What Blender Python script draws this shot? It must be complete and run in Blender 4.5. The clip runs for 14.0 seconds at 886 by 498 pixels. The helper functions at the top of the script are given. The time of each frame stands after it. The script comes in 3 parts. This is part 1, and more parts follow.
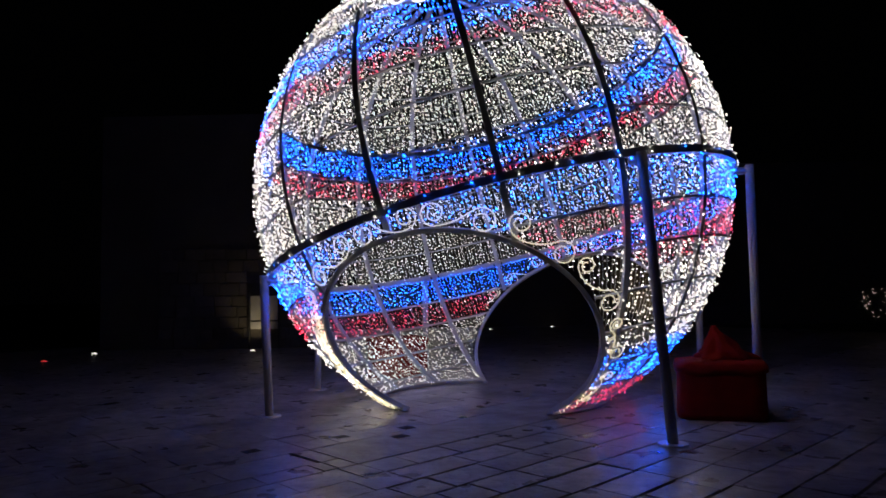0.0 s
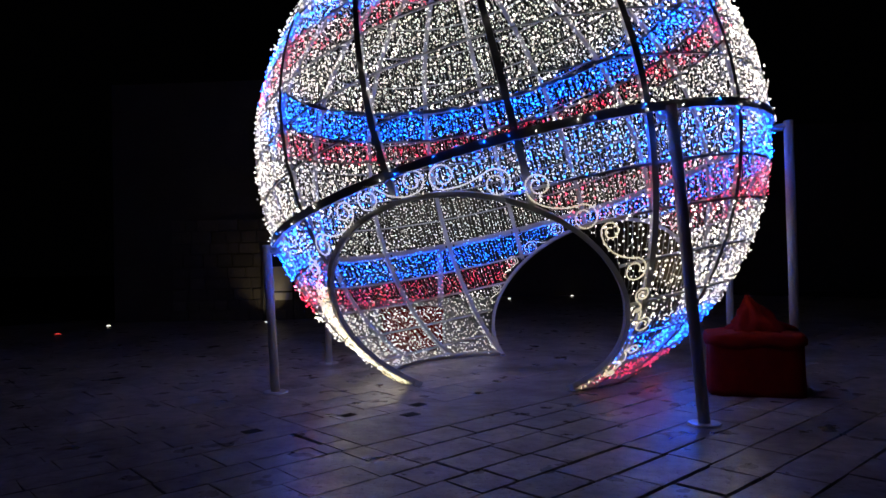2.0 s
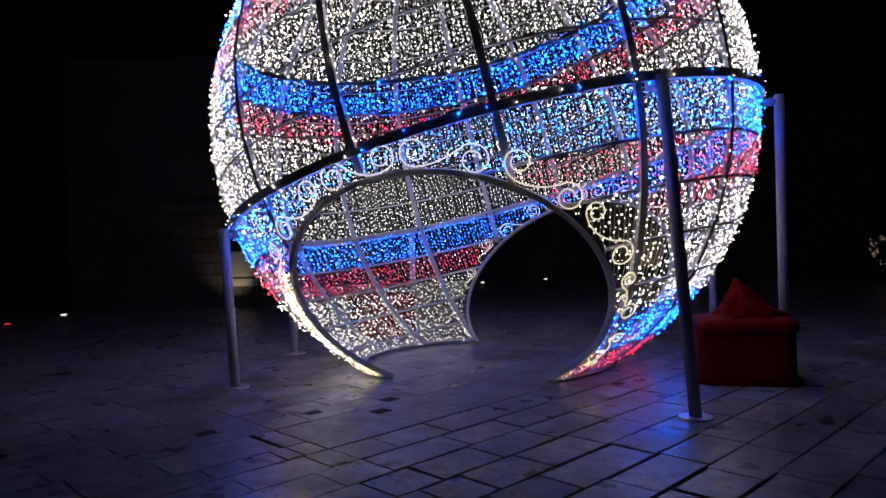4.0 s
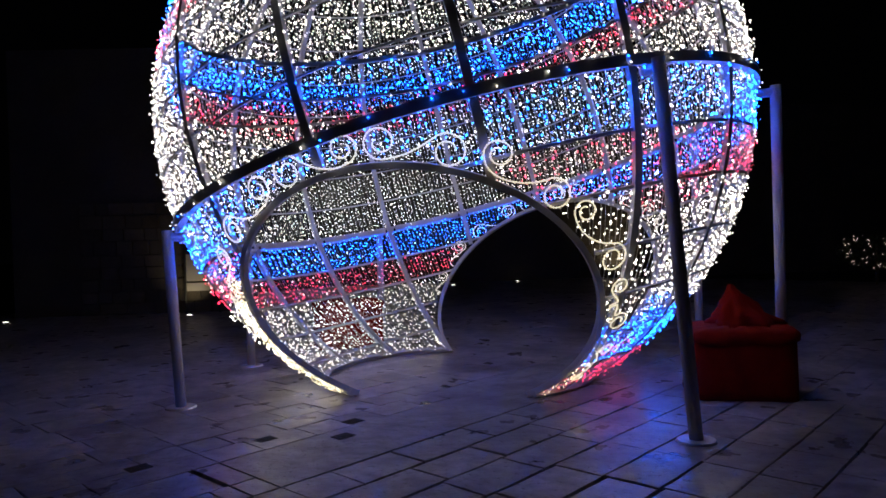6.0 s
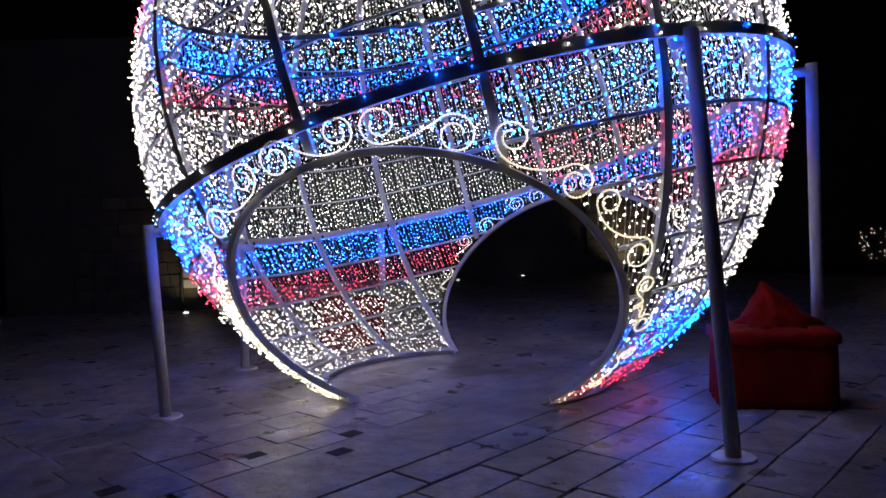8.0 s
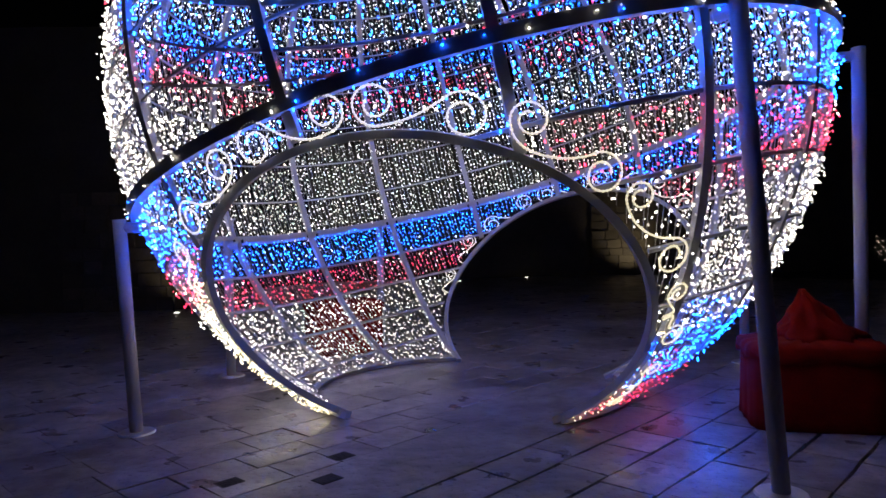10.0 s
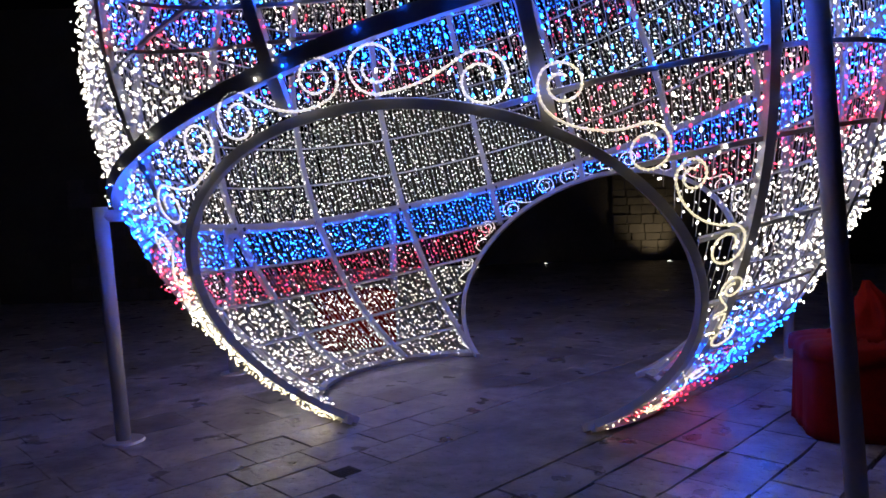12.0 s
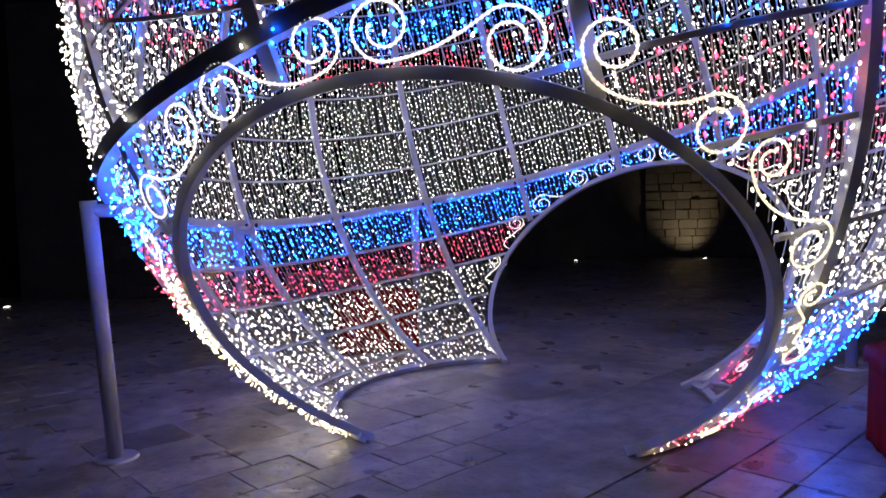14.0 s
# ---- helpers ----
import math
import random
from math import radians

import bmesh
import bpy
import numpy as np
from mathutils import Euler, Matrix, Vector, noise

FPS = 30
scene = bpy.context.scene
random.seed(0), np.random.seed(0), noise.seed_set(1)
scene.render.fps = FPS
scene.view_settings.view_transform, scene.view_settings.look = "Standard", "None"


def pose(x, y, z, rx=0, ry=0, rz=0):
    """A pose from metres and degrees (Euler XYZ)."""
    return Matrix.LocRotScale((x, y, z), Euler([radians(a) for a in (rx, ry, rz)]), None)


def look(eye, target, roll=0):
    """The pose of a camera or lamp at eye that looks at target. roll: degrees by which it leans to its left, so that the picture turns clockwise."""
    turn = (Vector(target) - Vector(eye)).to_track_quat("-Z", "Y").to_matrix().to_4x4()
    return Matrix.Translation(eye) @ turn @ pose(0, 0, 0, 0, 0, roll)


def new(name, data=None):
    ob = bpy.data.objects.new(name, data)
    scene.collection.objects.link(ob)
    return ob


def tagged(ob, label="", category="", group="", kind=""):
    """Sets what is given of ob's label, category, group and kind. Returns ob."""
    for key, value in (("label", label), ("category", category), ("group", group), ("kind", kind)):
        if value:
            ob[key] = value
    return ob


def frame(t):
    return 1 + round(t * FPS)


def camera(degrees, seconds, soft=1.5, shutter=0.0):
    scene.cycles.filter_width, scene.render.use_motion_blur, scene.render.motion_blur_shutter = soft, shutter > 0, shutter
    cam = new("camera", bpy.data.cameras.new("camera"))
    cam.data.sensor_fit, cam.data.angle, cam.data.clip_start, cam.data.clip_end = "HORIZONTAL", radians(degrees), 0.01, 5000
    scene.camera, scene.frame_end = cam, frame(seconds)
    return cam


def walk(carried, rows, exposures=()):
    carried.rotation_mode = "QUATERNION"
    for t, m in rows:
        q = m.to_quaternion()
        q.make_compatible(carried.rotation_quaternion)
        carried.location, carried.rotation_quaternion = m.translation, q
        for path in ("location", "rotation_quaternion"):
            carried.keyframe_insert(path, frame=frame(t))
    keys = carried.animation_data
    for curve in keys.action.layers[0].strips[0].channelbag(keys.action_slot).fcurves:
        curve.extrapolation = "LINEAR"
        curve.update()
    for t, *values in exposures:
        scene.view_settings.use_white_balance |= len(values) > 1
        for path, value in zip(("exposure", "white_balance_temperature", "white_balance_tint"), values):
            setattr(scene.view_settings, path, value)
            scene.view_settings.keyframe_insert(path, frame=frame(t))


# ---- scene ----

cam = camera(66.4, 14.0, soft=1.6, shutter=0.5)
# seconds, x, y, z, pitch, roll, yaw
ROWS = [
    (0.0, -0.439, -8.801, 1.376, 3.55, 0.85, 1.14),
    (0.5, -0.432, -8.682, 1.353, 2.35, 1.19, -0.18),
    (1.0, -0.401, -8.546, 1.334, 1.83, 1.64, 1.43),
    (1.5, -0.383, -8.434, 1.373, 1.84, 1.00, 1.85),
    (2.0, -0.374, -8.338, 1.373, 0.99, 1.29, 2.84),
    (2.5, -0.388, -8.183, 1.350, 0.44, 1.11, 2.32),
    (3.0, -0.410, -8.059, 1.373, 1.53, 1.59, 0.56),
    (3.2, -0.418, -8.030, 1.374, 1.12, 1.76, -0.21),
    (5.3, -0.360, -7.429, 1.381, -1.08, 1.26, 1.87),
    (5.5, -0.378, -7.352, 1.376, -0.82, 1.09, 0.34),
    (6.0, -0.412, -7.252, 1.395, -0.48, 1.71, -2.15),
    (6.5, -0.424, -7.125, 1.397, -1.29, 1.73, -3.03),
    (7.0, -0.410, -6.998, 1.385, -0.51, 2.25, -2.43),
    (7.2, -0.404, -6.962, 1.394, -0.79, 2.27, -1.53),
    (9.3, -0.430, -6.385, 1.401, -1.13, 1.34, -2.62),
    (9.5, -0.424, -6.338, 1.399, -1.40, 1.73, -2.28),
    (10.0, -0.414, -6.209, 1.391, -0.94, 1.36, -1.78),
    (10.5, -0.375, -6.060, 1.406, -1.15, 0.69, 1.10),
    (11.0, -0.355, -5.940, 1.404, -1.43, 1.21, 1.59),
    (11.5, -0.348, -5.831, 1.390, -2.59, 1.54, 1.28),
    (12.0, -0.387, -5.683, 1.406, -2.17, 1.73, -0.32),
    (12.5, -0.412, -5.559, 1.391, -3.08, 1.71, -1.90),
    (13.0, -0.416, -5.437, 1.388, -3.52, 1.67, -1.05),
    (13.5, -0.392, -5.283, 1.396, -3.71, 1.48, 1.45),
    (14.0, -0.367, -5.178, 1.403, -2.45, 1.72, 1.98),
]
walk(cam, [(t, pose(x, y, z, 90 + pitch, roll, yaw)) for t, x, y, z, pitch, roll, yaw in ROWS],
     [(0.0, -0.44), (0.5, -0.42), (1.0, 0.02), (1.5, -0.42), (2.0, -0.36), (3.0, -0.28), (5.5, -0.12), (6.5, 0.04), (7.0, 0.32), (7.4, 0.28), (9.5, 0.0), (11.0, 0.0), (12.5, 0.05), (13.5, 0.22), (14.0, 0.46)])

# ---- night sky ----
world = bpy.data.worlds.new("night")
scene.world = world
world.use_nodes = True
world.node_tree.nodes["Background"].inputs[0].default_value = (0.0016, 0.0017, 0.0024, 1)
world.node_tree.nodes["Background"].inputs[1].default_value = 0.15


# ---- materials ----
def material(name, base, rough=0.6, metal=0.0, scale=8.0, vary=0.25, bump=0.2, fine=60.0, random_vary=0.0, gloss=0.5):
    """Two scales of noise on colour and roughness, and a fine relief."""
    m = bpy.data.materials.new(name)
    m.use_nodes = True
    nt = m.node_tree
    n, link = nt.nodes, nt.links.new
    bsdf = n["Principled BSDF"]
    tc = n.new("ShaderNodeTexCoord")
    big, small = n.new("ShaderNodeTexNoise"), n.new("ShaderNodeTexNoise")
    big.inputs["Scale"].default_value, small.inputs["Scale"].default_value = scale, fine
    big.inputs["Detail"].default_value, small.inputs["Detail"].default_value = 5, 4
    geo = n.new("ShaderNodeNewGeometry")
    link(geo.outputs["Position"], big.inputs["Vector"])
    link(geo.outputs["Position"], small.inputs["Vector"])
    mix = n.new("ShaderNodeMath")
    mix.operation = "MULTIPLY_ADD"
    mix.inputs[1].default_value, mix.inputs[2].default_value = 0.45, 0.0
    link(small.outputs["Fac"], mix.inputs[0])
    add = n.new("ShaderNodeMath")
    add.operation = "MULTIPLY_ADD"
    add.inputs[1].default_value = 0.55
    link(big.outputs["Fac"], add.inputs[0])
    link(mix.outputs[0], add.inputs[2])
    ramp = n.new("ShaderNodeValToRGB")
    ramp.color_ramp.elements[0].position, ramp.color_ramp.elements[1].position = 0.3, 0.7
    ramp.color_ramp.elements[0].color = (*[c * (1 - vary) for c in base], 1)
    ramp.color_ramp.elements[1].color = (*[min(1, c * (1 + vary)) for c in base], 1)
    link(add.outputs[0], ramp.inputs["Fac"])
    colour = ramp.outputs["Color"]
    if random_vary:
        info = n.new("ShaderNodeObjectInfo")
        value = n.new("ShaderNodeMapRange")
        value.inputs["To Min"].default_value, value.inputs["To Max"].default_value = 1 - random_vary, 1 + random_vary
        link(info.outputs["Random"], value.inputs["Value"])
        hsv = n.new("ShaderNodeHueSaturation")
        link(value.outputs[0], hsv.inputs["Value"])
        link(colour, hsv.inputs["Color"])
        colour = hsv.outputs["Color"]
    link(colour, bsdf.inputs["Base Color"])
    rr = n.new("ShaderNodeMapRange")
    rr.inputs["To Min"].default_value, rr.inputs["To Max"].default_value = max(0.05, rough - 0.12), min(1, rough + 0.12)
    link(add.outputs[0], rr.inputs["Value"])
    link(rr.outputs[0], bsdf.inputs["Roughness"])
    bsdf.inputs["Metallic"].default_value = metal
    bsdf.inputs["Specular IOR Level"].default_value = gloss
    if bump:
        b = n.new("ShaderNodeBump")
        b.inputs["Strength"].default_value, b.inputs["Distance"].default_value = bump, 0.01
        link(add.outputs[0], b.inputs["Height"])
        link(b.outputs["Normal"], bsdf.inputs["Normal"])
    return m


def glowing(name, colour, strength, vary=0.0):
    m = bpy.data.materials.new(name)
    m.use_nodes = True
    bsdf = m.node_tree.nodes["Principled BSDF"]
    bsdf.inputs["Base Color"].default_value = (0.7, 0.7, 0.7, 1)
    bsdf.inputs["Emission Color"].default_value = (*colour, 1)
    bsdf.inputs["Emission Strength"].default_value = strength
    if vary:
        # bulbs differ from one another
        geo, rng_node = m.node_tree.nodes.new("ShaderNodeNewGeometry"), m.node_tree.nodes.new("ShaderNodeMapRange")
        rng_node.inputs["To Min"].default_value, rng_node.inputs["To Max"].default_value = strength * (1 - vary), strength * (1 + vary)
        m.node_tree.links.new(geo.outputs["Random Per Island"], rng_node.inputs["Value"])
        m.node_tree.links.new(rng_node.outputs[0], bsdf.inputs["Emission Strength"])
    return m


def paving_stone(name, base, rough, gloss, random_vary):
    """Walked-on stone: broad stains, mottling, dark pits, and gloss that wears off in patches."""
    m = bpy.data.materials.new(name)
    m.use_nodes = True
    nt = m.node_tree
    n, link = nt.nodes, nt.links.new
    bsdf = n["Principled BSDF"]
    geo = n.new("ShaderNodeNewGeometry")

    def noise(scale, detail, lo, hi, out0, out1):
        tex, span = n.new("ShaderNodeTexNoise"), n.new("ShaderNodeMapRange")
        tex.inputs["Scale"].default_value, tex.inputs["Detail"].default_value = scale, detail
        link(geo.outputs["Position"], tex.inputs["Vector"])
        for key, value in (("From Min", lo), ("From Max", hi), ("To Min", out0), ("To Max", out1)):
            span.inputs[key].default_value = value
        link(tex.outputs["Fac"], span.inputs["Value"])
        return span.outputs[0]

    def times(a, b):
        node = n.new("ShaderNodeMath")
        node.operation = "MULTIPLY"
        link(a, node.inputs[0])
        link(b, node.inputs[1])
        return node.outputs[0]

    stain = noise(1.1, 4, 0.35, 0.62, 0.55, 1.25)
    mottle = noise(6.5, 8, 0.32, 0.68, 0.62, 1.35)
    grain = noise(75, 3, 0.3, 0.7, 0.85, 1.15)
    pits = noise(26, 5, 0.27, 0.40, 0.4, 1.0)
    value = times(times(times(stain, mottle), grain), pits)
    if random_vary:
        info, span = n.new("ShaderNodeObjectInfo"), n.new("ShaderNodeMapRange")
        span.inputs["To Min"].default_value, span.inputs["To Max"].default_value = 1 - random_vary, 1 + random_vary
        link(info.outputs["Random"], span.inputs["Value"])
        value = times(value, span.outputs[0])
    hsv = n.new("ShaderNodeHueSaturation")
    hsv.inputs["Color"].default_value = (*base, 1)
    link(value, hsv.inputs["Value"])
    link(hsv.outputs["Color"], bsdf.inputs["Base Color"])
    link(noise(3.2, 7, 0.3, 0.7, rough - 0.09, rough + 0.16), bsdf.inputs["Roughness"])
    bsdf.inputs["Specular IOR Level"].default_value = gloss
    bump = n.new("ShaderNodeBump")
    bump.inputs["Strength"].default_value, bump.inputs["Distance"].default_value = 0.55, 0.008
    link(times(mottle, pits), bump.inputs["Height"])
    link(bump.outputs["Normal"], bsdf.inputs["Normal"])
    return m


M_FRAME = material("painted_frame", (0.54, 0.54, 0.56), 0.45, 0.0, 3, 0.08, 0.05)
M_POST = material("galvanised_post", (0.4, 0.4, 0.42), 0.45, 0.0, 5, 0.12, 0.08)
M_PLATE = material("galvanised_plate", (0.6, 0.6, 0.62), 0.35, 0.5, 9, 0.15, 0.1)
M_WIRE = material("clear_cable", (0.6, 0.6, 0.6), 0.5, 0, 20, 0.2, 0)
M_STONE = paving_stone("worn_limestone", (0.252, 0.228, 0.224), 0.32, 0.65, 0.25)
M_JOINT = material("joint_dirt", (0.03, 0.028, 0.026), 0.9, 0, 9, 0.4, 0.3)
M_CEMENT = paving_stone("cement_strip", (0.215, 0.2, 0.2), 0.38, 0.6, 0.0)
M_WALL = material("old_stone_wall", (0.065, 0.056, 0.043), 0.85, 0, 1.6, 0.35, 0.6, 14, 0.25)
M_CLOTH = material("red_cloth", (0.2, 0.006, 0.002), 0.85, 0, 6, 0.35, 0.3, 90, 0, 0.12)
M_BULB = {
    "white": glowing("warm_white_bulb", (1.0, 0.92, 0.78), 5.2, 0.9),
    "blue": glowing("blue_bulb", (0.003, 0.090, 1.0), 38.0, 0.9),
    "red": glowing("red_bulb", (1.0, 0.026, 0.08), 4.2, 0.9),
}
M_CLAMP = material("dark_clamp", (0.03, 0.03, 0.035), 0.5, 0.2, 20, 0.2, 0)
M_ROPE = glowing("rope_light", (1.0, 0.92, 0.74), 0.55)
M_BEAD_WARM = glowing("yellow_rope_light_bead", (1.0, 0.84, 0.42), 2.6)
M_BEAD = glowing("rope_light_bead", (1.0, 0.93, 0.75), 2.6)
M_LAMP = glowing("ground_lamp_lens", (1.0, 0.95, 0.85), 2.6)
M_LAMP_RED = glowing("red_lamp_lens", (1.0, 0.05, 0.03), 0.9)


# ---- tools ----
def link_mesh(name, verts, faces, mats, parent=None, label="", indices=None, smooth=False):
    me = bpy.data.meshes.new(name)
    me.from_pydata([tuple(v) for v in verts], [], [tuple(f) for f in faces])
    for m in mats if isinstance(mats, (list, tuple)) else [mats]:
        me.materials.append(m)
    if indices is not None:
        me.polygons.foreach_set("material_index", np.asarray(indices, dtype=np.int32))
    if smooth:
        me.polygons.foreach_set("use_smooth", [True] * len(me.polygons))
    me.update()
    ob = new(name, me)
    ob.parent = parent
    if label:
        ob["label"] = label
    return ob


def part(name, bm, mat, parent=None, label="", smooth=False):
    me = bpy.data.meshes.new(name)
    bmesh.ops.recalc_face_normals(bm, faces=bm.faces)
    bm.to_mesh(me)
    bm.free()
    me.materials.append(mat)
    if smooth:
        me.polygons.foreach_set("use_smooth", [True] * len(me.polygons))
    ob = new(name, me)
    ob.parent = parent
    if label:
        ob["label"] = label
    return ob


def thing(name, label, category, group="", at=(0, 0, 0), turn=0):
    ob = new(name)
    ob.matrix_basis = pose(*at, 0, 0, turn)
    return tagged(ob, label, category, group)


def box(bm, x0, y0, z0, x1, y1, z1, bevel=0.0):
    r = bmesh.ops.create_cube(bm, size=1, matrix=Matrix.LocRotScale(((x0 + x1) / 2, (y0 + y1) / 2, (z0 + z1) / 2), None, (x1 - x0, y1 - y0, z1 - z0)))
    if bevel:
        edges = list({e for v in r["verts"] for e in v.link_edges})
        bmesh.ops.bevel(bm, geom=edges, offset=bevel, segments=2, affect="EDGES")


def tube(points, radius, sides=8, closed=False):
    """Vertices and faces of a round tube along points."""
    P = [Vector(p) for p in points]
    n = len(P)
    verts, faces = [], []
    up = Vector((0.13, 0.31, 0.94))
    for i, p in enumerate(P):
        a, b = P[max(i - 1, 0)], P[min(i + 1, n - 1)]
        d = (b - a).normalized()
        u = d.cross(up)
        if u.length < 1e-3:
            u = d.cross(Vector((1, 0, 0)))
        u.normalize()
        w = u.cross(d)
        for k in range(sides):
            c, s = math.cos(2 * math.pi * k / sides), math.sin(2 * math.pi * k / sides)
            verts.append(p + radius * (c * u + s * w))
    for i in range(n - 1):
        for k in range(sides):
            a, b = i * sides + k, i * sides + (k + 1) % sides
            faces.append((a, b, b + sides, a + sides))
    faces.append(tuple(range(sides))[::-1])
    faces.append(tuple((n - 1) * sides + k for k in range(sides)))
    return verts, faces


# ---- the ball: a sphere on a tilted axis ----
CENTRE = np.array([0.0, 0.0, 2.623])
RADIUS = 2.932
AXIS = np.array([-0.2145, 0.1003, 0.9716])
AXIS /= np.linalg.norm(AXIS)
EAST = np.cross([0, 1, 0], AXIS)
EAST /= np.linalg.norm(EAST)
NORTH = np.cross(AXIS, EAST)
RING_LAT = -10.6
LONS = [-91.9 + 22.5 * k for k in range(16)]
LATS = [-71, -62, -53.5, -44.8, -36, -27.2, -19.4, RING_LAT, -2.0, 6.5, 15, 23.5, 32, 41, 50, 59, 68, 77]
# the two round openings: direction of the middle, angle from the middle to the rim
DOORS = [(np.array([-0.160, -0.717, -0.679]), 28.9), (np.array([0.458, 0.562, -0.688]), 30.2)]
DOORS = [(d / np.linalg.norm(d), a) for d, a in DOORS]


def on_ball(lon, lat, r=RADIUS):
    a, b = np.radians(lon), np.radians(lat)
    d = np.cos(b) * (np.cos(a) * EAST + np.sin(a) * NORTH) + np.sin(b) * AXIS
    return CENTRE + r * d


def solid(p, margin=0.0):
    """True where the ball is closed: outside both openings and above the ground."""
    d = (p - CENTRE) / np.linalg.norm(p - CENTRE)
    if p[2] < 0.03:
        return False
    return all(np.degrees(np.arccos(np.clip(d @ c, -1, 1))) > a + margin for c, a in DOORS)


def bar(points, width, depth, lift=0.0):
    """A square-section bar that follows points on the ball."""
    verts, faces = [], []
    n = len(points)
    for i, p in enumerate(points):
        out = (p - CENTRE) / np.linalg.norm(p - CENTRE)
        d = points[min(i + 1, n - 1)] - points[max(i - 1, 0)]
        d = d / np.linalg.norm(d)
        side = np.cross(out, d)
        q = p + out * lift
        for a, b in ((-1, -1), (1, -1), (1, 1), (-1, 1)):
            verts.append(q + side * a * width / 2 + out * b * depth / 2)
    for i in range(n - 1):
        for k in range(4):
            a, b = 4 * i + k, 4 * i + (k + 1) % 4
            faces.append((a, a + 4, b + 4, b))
    faces.append((0, 1, 2, 3))
    faces.append(tuple(4 * (n - 1) + k for k in (3, 2, 1, 0)))
    return verts, faces


def runs(points, margin=0.0):
    """The stretches of a line that lie on the closed part of the ball."""
    out, now = [], []
    for p in points:
        if solid(p, margin):
            now.append(p)
        else:
            if len(now) > 1:
                out.append(now)
            now = []
    if len(now) > 1:
        out.append(now)
    return out


ball = thing("christmas_ball", "giant walk-in bauble with white frame and tricolour light strings", "light sculpture")

for lon in LONS:
    for line in runs([on_ball(lon, a) for a in np.arange(-88, 84.1, 1.5)]):
        link_mesh("rib", *bar(line, 0.062, 0.04, 0.004), M_FRAME, ball)
for lat in LATS:
    line = [on_ball(a, lat) for a in np.arange(LONS[0], LONS[0] + 360.1, 1.5)]
    if lat == RING_LAT:
        link_mesh("main_ring", *bar(line, 0.075, 0.08, 0.02), M_FRAME, ball, "thick square-section ring round the ball")
    else:
        for run in runs(line):
            link_mesh("hoop", *bar(run, 0.015 if lat > RING_LAT else 0.024, 0.02, 0.0), M_FRAME, ball)


def door_frame(k):
    c, a = DOORS[k]
    u = np.cross(c, [0, 0, 1])
    u /= np.linalg.norm(u)
    return c, a, u, np.cross(u, c)


def by_door(k, phi, ang, r=RADIUS):
    """A point on the ball by its angle round an opening and its angle from the opening's middle."""
    c, a, u, v = door_frame(k)
    p, g = np.radians(phi), np.radians(ang)
    return CENTRE + r * (np.cos(g) * c + np.sin(g) * (np.cos(p) * u + np.sin(p) * v))


for k in (0, 1):
    line = [by_door(k, p, DOORS[k][1]) for p in np.arange(-90, 270.1, 2)]
    line = [p for p in line if p[2] > 0.01]
    link_mesh("door_rim", *bar(line, 0.046, 0.05, 0.0), M_FRAME, ball, "curved rim of the round walk-in opening")

# ring on the ground between the openings
h = CENTRE[2]
r0 = math.sqrt(RADIUS ** 2 - (h - 0.06) ** 2)
line, now = [], []
for a in np.arange(0, 361, 2.0):
    p = np.array([r0 * math.cos(math.radians(a)), r0 * math.sin(math.radians(a)), 0.035])
    if solid(p, -1.0):
        now.append(p)
    elif now:
        line.append(now)
        now = []
if now:
    line.append(now)
for run in line:
    if len(run) > 2:
        link_mesh("base_ring", *bar(run, 0.05, 0.05, 0.0), M_FRAME, ball)


def upper_bands(d):
    """Edges of the coloured waves above the ring at d degrees from the front rib: both blue bands and the red under each."""
    swell = 0.0040 if d < 0 else 0.012
    high = min(25.0, 18.5 + swell * d * d) - (0.2 * (-46 - d) if -90 < d < -46 else 0)
    top = 33.0 if abs(d) > 90 else max(33.0 - 0.0035 * d * d, high + (6.0 if d < -25 else 0.0))
    under = min(17.5, 14.6 + (0.0020 if d < 0 else 0.011) * d * d)
    return top, high, under, -4.5 + 0.0092 * d * d, -8.9 + 0.0080 * d * d, -11.2 + 0.0060 * d * d


def colour_at(lon, lat, rnd):
    d = (lon + 92 + 180) % 360 - 180
    if lat > RING_LAT:
        top, high, under, blue_top, blue_low, red_low = upper_bands(d)
        if -47 < d < 50 and blue_low < lat < blue_top:
            return "blue" if rnd < 0.9 else "white"
        if -47 < d < 50 and red_low < lat <= blue_low:
            return "red" if rnd < 0.62 else "white"
        if high < lat < top:
            return "blue" if rnd < 0.96 else "white"
        if under < lat <= high:
            return "red" if rnd < (0.95 if -26 < d < 18 else 0.55) else "white"
        return "white"
    if lat > -19.4:
        return "blue" if rnd < 0.9 else "white"
    if lat > -27.2:
        return "red" if rnd < 0.78 else "white"
    if lat < -50.5 and -90 < lon < 20:
        return "blue" if lat > -62 else "red"
    return "white"


# pale tubes that edge the waves on the front
for edge in (3, 4, 5):
    line = [on_ball(d - 92, upper_bands(d)[edge]) for d in np.arange(-47, 50.1, 1.5)]
    line = [p for p, d in zip(line, np.arange(-47, 50.1, 1.5)) if upper_bands(d)[edge] > RING_LAT + 0.8]
    link_mesh("band_edge", *bar(line, 0.03 if edge == 3 else 0.018, 0.018, 0.0), M_FRAME, ball, "pale curved tube along a coloured wave")

